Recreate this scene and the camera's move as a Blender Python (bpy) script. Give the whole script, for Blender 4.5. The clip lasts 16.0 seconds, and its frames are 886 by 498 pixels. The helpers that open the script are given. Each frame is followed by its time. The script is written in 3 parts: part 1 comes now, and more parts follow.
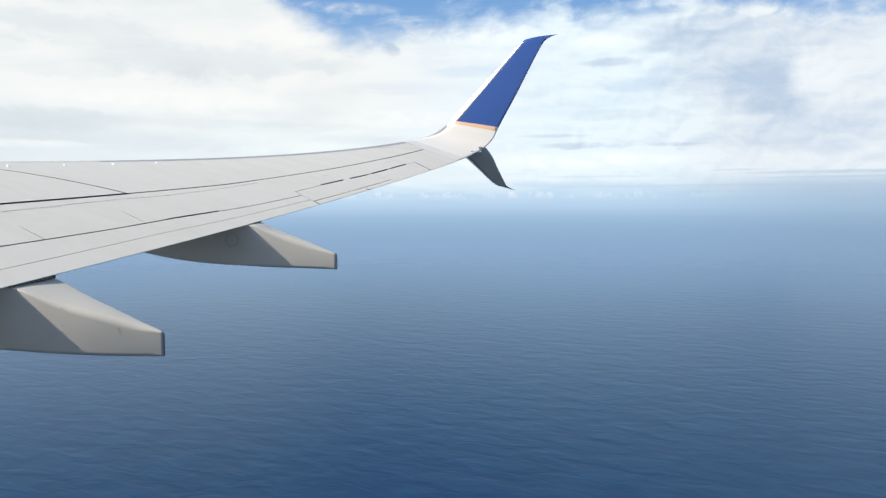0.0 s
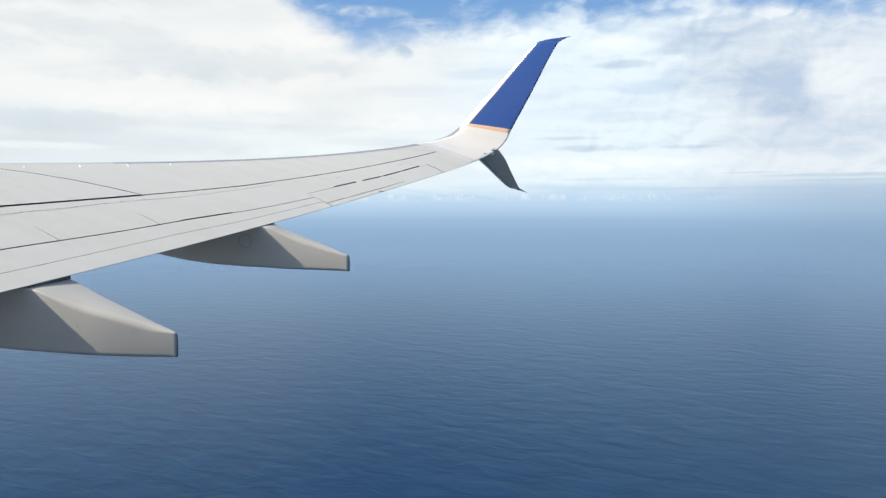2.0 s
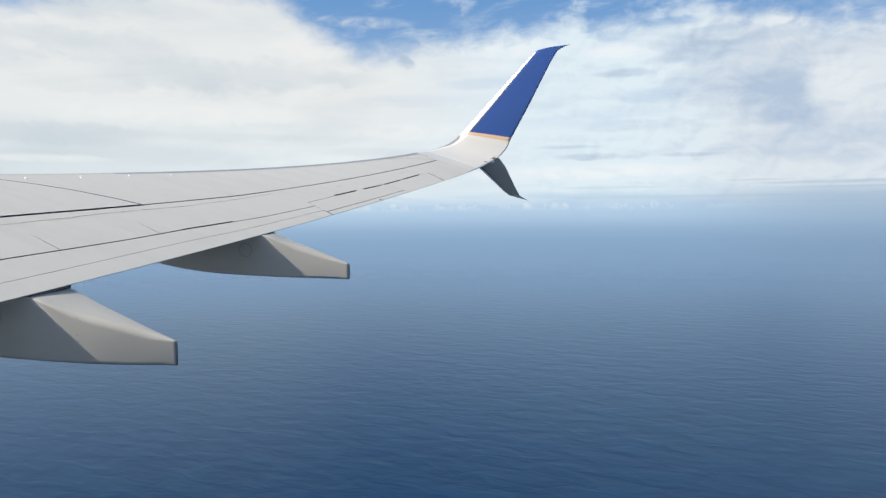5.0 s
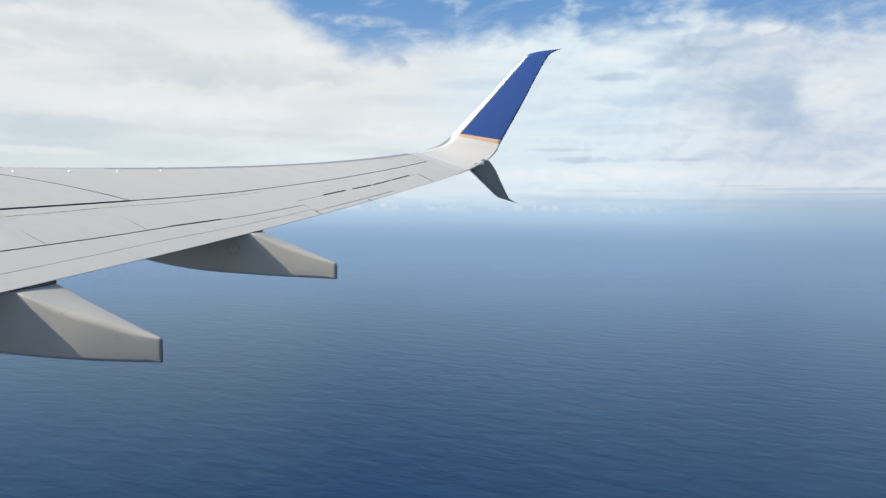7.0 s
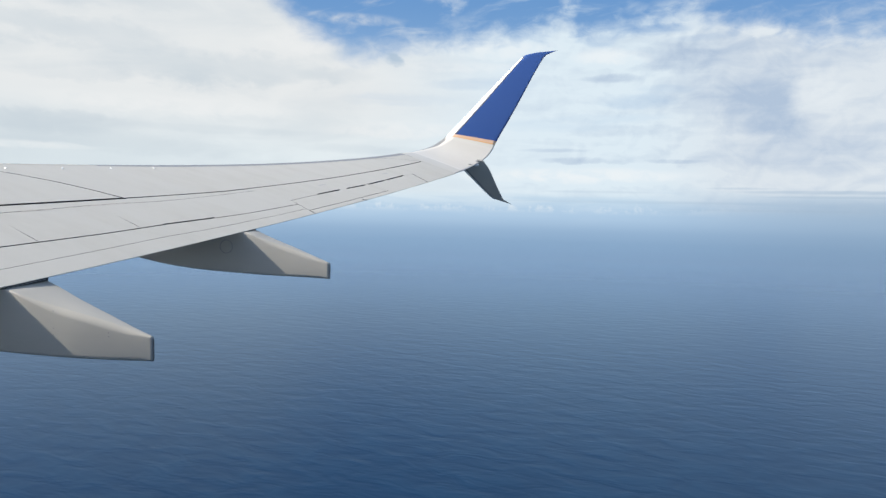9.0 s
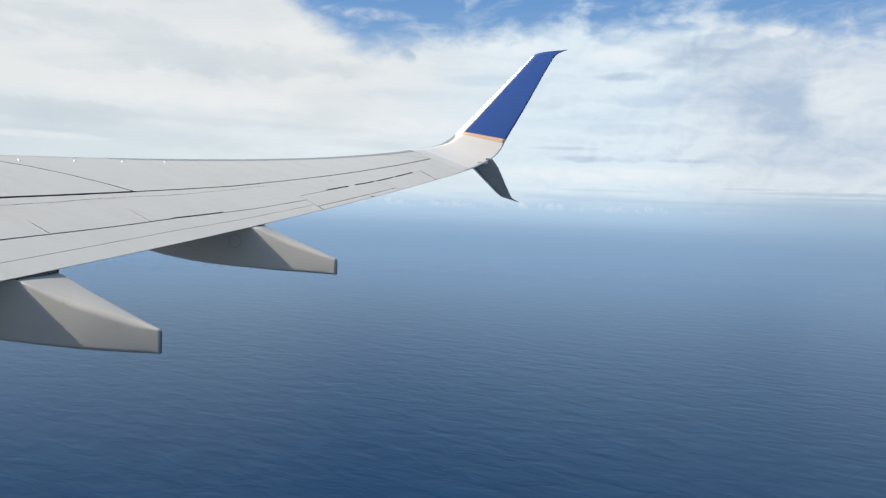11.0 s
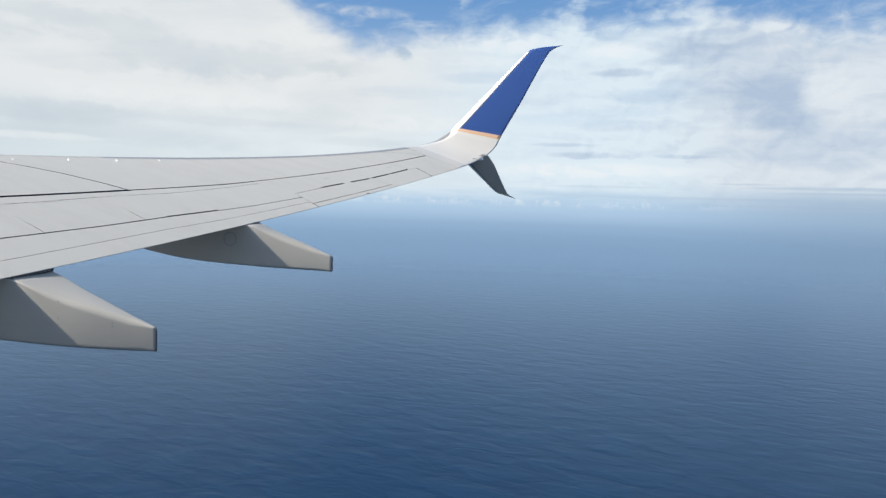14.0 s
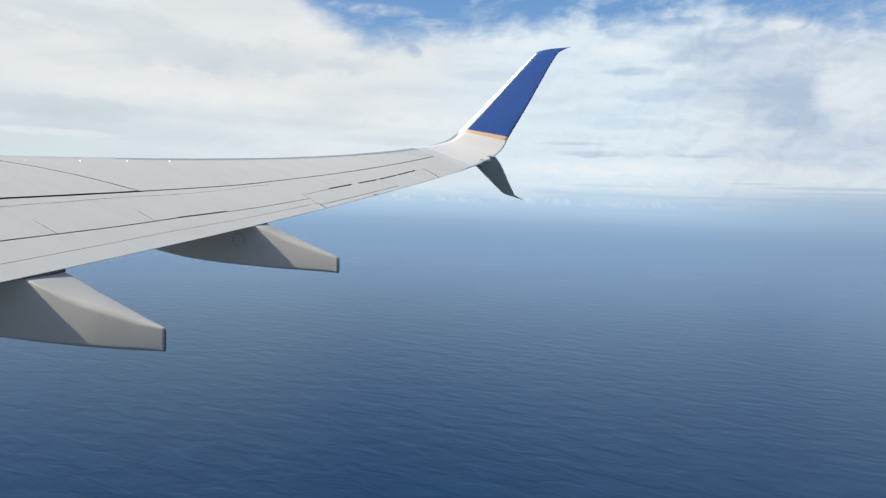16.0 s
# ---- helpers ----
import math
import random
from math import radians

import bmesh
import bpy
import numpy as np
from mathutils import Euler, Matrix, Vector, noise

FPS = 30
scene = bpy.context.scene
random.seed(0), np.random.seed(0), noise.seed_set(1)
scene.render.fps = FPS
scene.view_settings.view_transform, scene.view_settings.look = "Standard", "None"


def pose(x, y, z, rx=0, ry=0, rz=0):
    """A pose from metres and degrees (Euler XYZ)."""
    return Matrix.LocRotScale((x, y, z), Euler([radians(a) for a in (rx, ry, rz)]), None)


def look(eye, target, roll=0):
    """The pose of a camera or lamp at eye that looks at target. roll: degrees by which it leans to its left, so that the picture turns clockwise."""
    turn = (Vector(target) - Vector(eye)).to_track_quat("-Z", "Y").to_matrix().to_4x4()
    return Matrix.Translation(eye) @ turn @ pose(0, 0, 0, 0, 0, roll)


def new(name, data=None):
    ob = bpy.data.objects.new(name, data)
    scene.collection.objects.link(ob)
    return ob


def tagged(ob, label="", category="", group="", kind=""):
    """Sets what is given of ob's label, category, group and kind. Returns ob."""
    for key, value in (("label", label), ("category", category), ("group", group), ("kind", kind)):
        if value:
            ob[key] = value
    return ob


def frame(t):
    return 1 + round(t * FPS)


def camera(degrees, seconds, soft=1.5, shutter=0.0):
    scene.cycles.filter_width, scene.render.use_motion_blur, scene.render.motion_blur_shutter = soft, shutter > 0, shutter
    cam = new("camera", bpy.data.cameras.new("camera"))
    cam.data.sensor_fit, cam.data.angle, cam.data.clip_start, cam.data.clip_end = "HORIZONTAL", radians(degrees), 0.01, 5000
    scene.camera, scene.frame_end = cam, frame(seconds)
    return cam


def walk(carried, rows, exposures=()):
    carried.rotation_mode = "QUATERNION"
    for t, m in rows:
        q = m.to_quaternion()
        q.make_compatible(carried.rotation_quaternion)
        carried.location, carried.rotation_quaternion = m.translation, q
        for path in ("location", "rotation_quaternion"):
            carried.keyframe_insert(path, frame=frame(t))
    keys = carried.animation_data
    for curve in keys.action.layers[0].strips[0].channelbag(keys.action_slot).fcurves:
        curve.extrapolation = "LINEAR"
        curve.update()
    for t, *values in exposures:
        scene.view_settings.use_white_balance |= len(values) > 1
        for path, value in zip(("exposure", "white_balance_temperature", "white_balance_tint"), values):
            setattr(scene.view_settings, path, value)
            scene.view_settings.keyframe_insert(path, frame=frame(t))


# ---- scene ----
cam = camera(63.0, 16.0, soft=1.4)


def carried_pose(x, y, z, yaw, pitch, roll):
    """A pose from place, heading, tilt and lean."""
    return pose(x, y, z, 90 + pitch, 0, yaw) @ pose(0, 0, 0, 0, 0, roll)


PATH = [
    (0, -0.0288, 0.0179, -0.0023, 9.885, -3.878, -0.292),
    (0.5, -0.0248, 0.0084, 0.0166, 10.682, -3.891, -0.253),
    (1, -0.0039, -0.0070, 0.0210, 11.116, -3.796, -0.196),
    (1.5, -0.0121, 0.0105, 0.0017, 11.096, -3.664, -0.275),
    (2, -0.0315, 0.0293, -0.0039, 10.865, -3.692, -0.153),
    (2.5, -0.0217, 0.0187, -0.0013, 10.733, -3.723, -0.004),
    (3, -0.0298, 0.0184, -0.0185, 10.649, -3.474, -0.242),
    (3.5, -0.0168, 0.0338, -0.0303, 11.242, -3.283, -0.298),
    (4, -0.0083, 0.0283, -0.0305, 11.268, -3.144, -0.437),
    (4.5, 0.0006, 0.0311, -0.0374, 11.154, -3.028, -0.672),
    (4.7, 0.0032, 0.0280, -0.0350, 11.154, -2.963, -0.672),
    (6.8, 0.0304, -0.0042, -0.0093, 10.062, -2.974, 0.550),
    (7, 0.0330, -0.0073, -0.0069, 10.242, -2.929, 0.550),
    (7.5, 0.0410, -0.0076, -0.0085, 10.245, -2.942, 1.117),
    (8, 0.0515, -0.0204, -0.0073, 9.927, -2.895, 1.071),
    (8.5, 0.0376, -0.0078, 0.0061, 9.785, -2.954, 1.123),
    (8.7, 0.0418, -0.0120, 0.0087, 9.785, -2.954, 1.123),
    (10.8, 0.0860, -0.0560, 0.0354, 10.351, -3.292, 2.082),
    (11, 0.0902, -0.0602, 0.0380, 10.521, -3.292, 2.082),
    (11.5, 0.0970, -0.0614, 0.0425, 10.764, -3.564, 1.982),
    (12, 0.0727, -0.0321, 0.0054, 10.146, -3.787, 1.945),
    (12.5, 0.0670, -0.0238, -0.0119, 9.568, -3.799, 1.989),
    (13, 0.0703, -0.0189, -0.0020, 9.328, -3.590, 1.534),
    (13.5, 0.0834, -0.0450, 0.0202, 9.834, -3.500, 1.508),
    (14, 0.1166, -0.0638, 0.0199, 10.308, -3.477, 1.605),
    (14.5, 0.1226, -0.0817, 0.0367, 10.501, -3.524, 1.547),
    (15, 0.1455, -0.0976, 0.0533, 10.666, -3.601, 1.727),
    (15.5, 0.1535, -0.1213, 0.0594, 10.661, -3.508, 1.908),
    (16, 0.1774, -0.1438, 0.0763, 11.033, -3.652, 1.918),
]
walk(cam, [(r[0], carried_pose(*r[1:])) for r in PATH],
     exposures=[(0, 0.82, 6620, 10), (1.0, 0.82, 6620, 10), (2.5, 0.79, 6600, 10), (4.5, 0.66, 6550, 10), (7.0, 0.62, 6500, 10), (16.0, 0.60, 6450, 10)])

# ---------------------------------------------------------------- light
SUN_WAY = Vector((-3.15, -1.0, 2.5)).normalized()      # towards the sun: from the nose side, a little inboard
world = bpy.data.worlds.new("sky")
scene.world = world
world.use_nodes = True
wn = world.node_tree.nodes
sky = wn.new("ShaderNodeTexSky")
sky.sky_type = "NISHITA"
sky.sun_disc = False
sky.sun_elevation = math.asin(SUN_WAY.z)
sky.sun_rotation = math.atan2(SUN_WAY.x, SUN_WAY.y)
sky.altitude = 1500
sky.air_density = 1.0
sky.dust_density = 4.0
world.node_tree.links.new(sky.outputs[0], wn["Background"].inputs[0])
wn["Background"].inputs[1].default_value = 0.12

sun = new("sun", bpy.data.lights.new("sun", "SUN"))
sun.data.energy = 4.5
sun.data.angle = radians(0.6)
sun.data.color = (1.0, 0.945, 0.86)
sun.matrix_world = look(SUN_WAY * 60, (0, 0, 0))


# ---------------------------------------------------------------- node helpers
class Nodes:
    """Short ways to write a node tree."""

    def __init__(self, name):
        self.mat = bpy.data.materials.new(name)
        self.mat.use_nodes = True
        self.tree = self.mat.node_tree
        self.bsdf = self.tree.nodes["Principled BSDF"]
        self.out = self.tree.nodes["Material Output"]

    def node(self, kind, **settings):
        n = self.tree.nodes.new(kind)
        for key, value in settings.items():
            setattr(n, key, value)
        return n

    def put(self, socket, value):
        if isinstance(value, bpy.types.NodeSocket):
            self.tree.links.new(value, socket)
        elif isinstance(value, (tuple, list)) and len(value) == 3 and socket.type == "RGBA":
            socket.default_value = (*value, 1)
        else:
            socket.default_value = value

    def math(self, op, a, b=0.0, clamp=False):
        n = self.node("ShaderNodeMath", operation=op, use_clamp=clamp)
        self.put(n.inputs[0], a)
        self.put(n.inputs[1], b)
        return n.outputs[0]

    def step(self, value, low, high, to_low=0.0, to_high=1.0):
        n = self.node("ShaderNodeMapRange", interpolation_type="SMOOTHSTEP")
        for i, v in enumerate((value, low, high, to_low, to_high)):
            self.put(n.inputs[i], v)
        return n.outputs[0]

    def mix(self, f, a, b):
        n = self.node("ShaderNodeMix", data_type="RGBA")
        self.put(n.inputs[0], f)
        self.put(n.inputs[6], a)
        self.put(n.inputs[7], b)
        return n.outputs[2]

    def vec(self, x, y, z=0.0):
        n = self.node("ShaderNodeCombineXYZ")
        for i, v in enumerate((x, y, z)):
            self.put(n.inputs[i], v)
        return n.outputs[0]

    def noise(self, vector, scale, detail=4.0, rough=0.55, distort=0.0):
        n = self.node("ShaderNodeTexNoise")
        self.put(n.inputs["Vector"], vector)
        for key, v in (("Scale", scale), ("Detail", detail), ("Roughness", rough), ("Distortion", distort)):
            self.put(n.inputs[key], v)
        return n.outputs[0]

    def mapped(self, vector, scale=(1, 1, 1), turn=0.0):
        """Turned first, then stretched."""
        for key, value in ((2, (0, 0, radians(turn))), (3, scale)):
            n = self.node("ShaderNodeMapping")
            self.put(n.inputs[0], vector)
            n.inputs[key].default_value = value
            vector = n.outputs[0]
        return vector

    def ramp(self, f, stops):
        n = self.node("ShaderNodeValToRGB")
        self.put(n.inputs[0], f)
        e = n.color_ramp.elements
        while len(e) < len(stops):
            e.new(0.5)
        for el, (at, c) in zip(e, stops):
            el.position = at
            el.color = (c, c, c, 1) if not isinstance(c, tuple) else (*c, 1)
        return n.outputs[0]

    def coords(self, which="Object"):
        return self.node("ShaderNodeTexCoord").outputs[which]

    def bump(self, height, strength, distance):
        n = self.node("ShaderNodeBump")
        n.inputs["Strength"].default_value = strength
        n.inputs["Distance"].default_value = distance
        self.put(n.inputs["Height"], height)
        return n.outputs[0]


# ---------------------------------------------------------------- materials
def paint(name, colour, rough=0.35, dirt=0.12, coat=0.2, shine=0.5):
    """Aircraft paint with faint streaks along the airflow and fine unevenness."""
    n = Nodes(name)
    at = n.coords()
    big = n.noise(n.mapped(at, (0.5, 1.6, 1.0)), 1.3, 5, 0.6)
    streak = n.noise(n.mapped(at, (0.7, 4.0, 3.0)), 1.6, 4, 0.6)
    grime = n.step(n.math("MULTIPLY", n.math("ADD", big, streak), 0.5), 0.42, 0.72)
    dark = tuple(c * k for c, k in zip(colour, (0.80, 0.79, 0.77)))
    n.put(n.bsdf.inputs["Base Color"], n.mix(n.math("MULTIPLY", grime, dirt * 5), colour, dark))
    n.put(n.bsdf.inputs["Roughness"], n.step(big, 0.3, 0.7, rough - 0.04, rough + 0.06))
    n.bsdf.inputs["Coat Weight"].default_value = coat
    n.bsdf.inputs["Specular IOR Level"].default_value = shine
    n.bsdf.inputs["Coat Roughness"].default_value = 0.2
    n.put(n.bsdf.inputs["Normal"], n.bump(n.noise(at, 2.0, 2, 0.5), 0.04, 0.02))
    return n.mat


def plain(name, colour, rough=0.6, metal=0.0):
    n = Nodes(name)
    at = n.coords()
    g = n.noise(at, 18, 4, 0.6)
    n.put(n.bsdf.inputs["Base Color"], n.mix(g, tuple(c * 0.8 for c in colour), tuple(min(1, c * 1.2) for c in colour)))
    n.bsdf.inputs["Roughness"].default_value = rough
    n.bsdf.inputs["Metallic"].default_value = metal
    return n.mat


GREY_PAINT = paint("grey_wing_paint", (0.507, 0.488, 0.437), 0.5, 0.06, 0.0, 0.25)
FAIRING_PAINT = paint("fairing_paint", (0.412, 0.388, 0.336), 0.45, 0.07, 0.05)
WHITE_PAINT = paint("white_winglet_paint", (0.645, 0.61, 0.545), 0.35, 0.03)
ROOT_PAINT = paint("winglet_root_paint", (0.56, 0.54, 0.49), 0.42, 0.05)
BLUE_PAINT = paint("blue_winglet_paint", (0.034, 0.085, 0.275), 0.32, 0.012)
PEACH_PAINT = paint("peach_stripe_paint", (0.72, 0.47, 0.31), 0.35, 0.04)
SHEEN_PAINT = paint("pale_sheen_paint", (0.665, 0.635, 0.575), 0.3, 0.02)
STRAKE_EDGE = paint("strake_edge_paint", (0.12, 0.12, 0.12), 0.4, 0.08)
SEAM_GREY = paint("grey_seam_paint", (0.16, 0.15, 0.14), 0.45, 0.05)
STRAKE_PAINT = paint("strake_paint", (0.33, 0.325, 0.30), 0.4, 0.08)
EDGE_METAL = plain("polished_leading_edge", (0.86, 0.86, 0.86), 0.25, 0.2)
ROOT_SHADE = plain("root_edge_shade", (0.22, 0.22, 0.215), 0.5, 0.15)
SLAT_METAL = plain("grey_slat_metal", (0.28, 0.28, 0.278), 0.5, 0.15)
SEAL = plain("dark_rubber_seal", (0.03, 0.03, 0.03), 0.8)
RIVET = plain("dull_fastener", (0.22, 0.22, 0.22), 0.5, 0.5)
CAP = plain("grey_end_cap", (0.25, 0.25, 0.25), 0.6)
RING = plain("ring_sealant", (0.26, 0.255, 0.25), 0.6)
DEEP_STRIPE = paint("deep_stripe_paint", (0.70, 0.40, 0.15), 0.35, 0.03)
BRIGHT_WHITE = plain("bright_white_fitting", (0.85, 0.86, 0.86), 0.15)


def sea_material():
    """Open water: dim blue light from below the surface, and the sky mirrored more and more towards the distance."""
    n = Nodes("sea_water")
    at = n.coords()
    # wind waves from long swell down to chop
    waves = n.noise(n.mapped(at, (0.035, 0.064, 1), 12), 1.0, 2.6, 0.56, 0.4)
    gust = n.noise(n.mapped(at, (0.0016, 0.004, 1), 10), 1.0, 3, 0.5)
    # crests coloured paler than troughs, standing in for the waves' uneven reflection
    deep = n.mix(gust, (0.0033, 0.0165, 0.0425), (0.0038, 0.0183, 0.0472))
    crest = n.mix(gust, (0.0052, 0.0230, 0.0540), (0.0059, 0.0252, 0.0590))
    under = n.node("ShaderNodeBsdfDiffuse")
    n.put(under.inputs["Color"], n.mix(n.step(waves, 0.38, 0.66), deep, crest))
    n.put(under.inputs["Normal"], n.bump(waves, 1.0, 1.2))
    gloss = n.node("ShaderNodeBsdfAnisotropic")
    # blue tint put into the reflection for the higher sky that tilted waves mirror
    gloss.inputs["Color"].default_value = (0.625, 0.77, 0.90, 1)
    gloss.inputs["Roughness"].default_value = 0.3
    n.put(gloss.inputs["Normal"], n.bump(waves, 1.0, 0.6))
    mirror = n.node("ShaderNodeFresnel")
    mirror.inputs["IOR"].default_value = 1.33
    n.put(mirror.inputs["Normal"], n.bump(waves, 1.0, 0.5))
    water = n.node("ShaderNodeMixShader")
    n.put(water.inputs[0], mirror.outputs[0])
    n.tree.links.new(under.outputs[0], water.inputs[1])
    n.tree.links.new(gloss.outputs[0], water.inputs[2])
    # far water turns transparent, so the haze painted on the backdrop shows through
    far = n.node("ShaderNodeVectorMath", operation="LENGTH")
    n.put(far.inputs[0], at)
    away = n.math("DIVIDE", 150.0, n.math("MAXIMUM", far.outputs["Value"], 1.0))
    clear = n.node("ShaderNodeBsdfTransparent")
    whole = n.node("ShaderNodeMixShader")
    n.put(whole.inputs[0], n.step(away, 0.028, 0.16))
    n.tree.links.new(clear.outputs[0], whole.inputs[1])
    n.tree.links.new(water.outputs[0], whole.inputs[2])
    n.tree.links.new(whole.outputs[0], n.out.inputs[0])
    return n.mat


def sky_material():
    """The far sky, with sea haze painted below it: broken white cloud over blue, in degrees across (a) and above the
    horizon (e).
    """
    n = Nodes("far_sky_and_sea_haze")
    uv = n.node("ShaderNodeSeparateXYZ")
    n.put(uv.inputs[0], n.coords("UV"))
    a, e = uv.outputs[0], uv.outputs[1]
    add, sub, mul = (lambda x, y: n.math("ADD", x, y)), (lambda x, y: n.math("SUBTRACT", x, y)), (lambda x, y: n.math("MULTIPLY", x, y))
    flat = n.vec(a, mul(e, 1.7))
    fine = n.noise(flat, 0.62, 8, 0.58, 0.4)
    mid = n.noise(n.vec(a, mul(e, 2.2), 3.0), 0.21, 5, 0.5, 0.5)
    layered = n.noise(n.vec(a, mul(e, 5.0), 5.0), 0.085, 5, 0.52, 0.5)
    combed = n.noise(n.vec(a, mul(e, 9.0), 8.0), 0.16, 6, 0.55, 0.6)
    wob = mul(sub(n.noise(n.vec(a, mul(e, 1.5), 7.0), 0.30, 6, 0.58), 0.5), 5.0)
    wob_e = add(mul(sub(fine, 0.5), 1.6), mul(sub(mid, 0.5), 1.6))

    def patch(a0, e0, ra, re, weight, lean=0.0, rough=1.0):
        """A soft patch with a torn outline; lean: how far it leans aft with height."""
        aa = add(a, mul(wob, 0.45 * rough))
        if lean:
            aa = sub(aa, mul(sub(e, e0), lean))
        da = n.math("DIVIDE", sub(aa, a0), ra)
        de = n.math("DIVIDE", sub(add(e, mul(wob_e, rough * min(1.0, re * 0.6))), e0), re)
        return mul(n.step(add(mul(da, da), mul(de, de)), 0.0, 1.0, 1.0, 0.0), weight)

    def total(parts):
        t = parts[0]
        for p in parts[1:]:
            t = add(t, p)
        return t

    aft = n.step(a, -9.0, 8.0)
    # clear sky, deeper blue upwards
    clear = n.mix(n.step(e, 3.0, 17.0), (0.50, 0.67, 0.84), (0.150, 0.325, 0.625))
    # height of the cloud bank's upper border along the horizon
    along = n.math("DIVIDE", add(add(a, mul(wob, 0.25)), 40.0), 80.0)
    # the forward end, out of view, is lowered to darken the water's reflection
    tops = [(-40, 13.4), (-31, 14.2), (-25, 15.8), (-20, 16.6), (-14.2, 16.3), (-12.6, 15.0), (-10.4, 13.6), (-8.6, 12.4), (-7.2, 11.9), (-4.8, 12.2), (-2.2, 12.8), (0.0, 12.9), (4.9, 13.8),
            (7.6, 13.9), (9.2, 14.5), (10.4, 13.4), (12.2, 13.7), (15.4, 14.1), (17.4, 14.6), (19.2, 14.7), (20.6, 14.2), (21.6, 13.9), (23.4, 14.2), (24.8, 13.4),
            (26.0, 12.5), (28.6, 12.5), (40, 12.8)]
    top = mul(n.ramp(along, [((p + 40) / 80.0, v / 24.0) for p, v in tops]), 24.0)
    ragged = mul(add(mul(sub(fine, 0.5), 1.5), sub(mid, 0.5)), n.step(a, -8.0, 10.0, 1.2, 1.7))
    cover = n.step(n.math("DIVIDE", add(sub(top, e), ragged), n.step(a, -8.0, 6.0, 1.35, 1.15)), -1.0, 1.0)
    # thin cloud drawn out over the blue
    wisp_grain = n.step(fine, 0.28, 0.74, 0.0, 0.8)
    wisps = total([patch(-7.2, 14.5, 4.6, 0.55, 0.62, rough=0.7), patch(-3.9, 14.1, 0.9, 0.6, 0.5), patch(0.6, 15.9, 1.2, 1.0, 0.7), patch(9.4, 15.4, 1.0, 2.6, 0.75, 0.5),
                   patch(29.0, 14.0, 5.0, 0.9, 0.55), patch(-1.5, 13.4, 3.0, 0.8, 0.6), patch(1.5, 14.3, 2.4, 0.8, 0.4), patch(14.2, 15.2, 1.6, 0.7, 0.4), patch(17.8, 15.3, 3.0, 0.8, 0.75)])
    spread = mul(n.step(n.noise(n.mapped(flat, (0.6, 1.4, 1), -18), 0.36, 5, 0.55, 0.6), 0.50, 0.80), 0.35)
    # unseen cloud added above the view, thicker aft, to brighten the water mirroring it
    over = mul(mul(n.step(e, 16.5, 20.0), n.step(a, -6.0, 30.0, 0.0, 0.65)), n.step(mid, 0.34, 0.58))
    cover = n.math("MAXIMUM", n.math("MAXIMUM", cover, over), add(mul(wisps, wisp_grain), spread), True)
    # places where the bank is thin and blue comes through
    thin = total([patch(14.9, 8.6, 3.6, 0.7, 0.55), patch(17.0, 9.4, 2.6, 0.45, 0.3), patch(12.0, 13.0, 1.4, 0.7, 0.45), patch(16.2, 13.7, 3.2, 0.5, 0.55), patch(13.4, 14.4, 2.2, 0.6, 0.5), patch(19.6, 14.9, 1.6, 0.5, 0.4), patch(22.0, 14.0, 2.0, 0.5, 0.4),
                  patch(19.0, 13.0, 2.6, 0.3, 0.25), patch(3.0, 9.9, 5.0, 0.6, 0.3), patch(-3.0, 8.6, 6.0, 0.6, 0.22), patch(9.0, 6.9, 6.0, 0.7, 0.28), patch(13.0, 7.4, 5.0, 0.45, 0.3)])
    cover = mul(cover, sub(1.0, mul(thin, n.step(combed, 0.3, 0.7, 1.0, 0.35))))
    # shading of the bank: broad soft layers forward, heaped cloud aft
    left = total([patch(-29.5, 5.7, 9.0, 1.0, 0.75), patch(-17.5, 10.3, 11.0, 1.5, 0.6, rough=1.3), patch(-27.0, 11.9, 9.0, 1.4, 0.55, rough=1.6), patch(-17.0, 5.8, 8.0, 0.4, 0.3),
                  patch(-8.5, 10.2, 3.6, 0.8, 0.4), patch(-26.0, 14.6, 8.0, 1.2, 0.5), patch(-24.0, 4.4, 12.0, 0.9, 0.4), patch(-6.0, 4.7, 6.0, 0.5, 0.4)])
    left = add(mul(left, 0.72), mul(n.step(add(mul(layered, 0.6), mul(mid, 0.4)), 0.38, 0.68), 0.36))
    left = sub(left, total([patch(-22.0, 7.7, 12.0, 1.5, 0.40), patch(-29.5, 4.0, 6.0, 0.3, 0.4), patch(-12.0, 12.2, 3.0, 0.8, 0.3)]))
    billow_at = lambda da, de: n.noise(n.vec(add(a, da), mul(add(e, de), 1.5), 2.0), 0.42, 7, 0.54, 0.6)
    relief = sub(billow_at(0.35, -0.45), billow_at(0.0, 0.0))
    # the heap aft: a blue-grey hollow with a crisp lit border behind it
    edge = add(sub(a, mul(sub(e, 7.5), -0.28)), mul(wob, 0.55))
    hollow = mul(mul(n.step(edge, 18.6, 24.9), n.step(edge, 25.0, 27.0, 1.0, 0.0)), mul(n.step(add(e, wob_e), 4.6, 6.6), n.step(add(e, wob_e), 8.4, 10.8, 1.0, 0.0)))
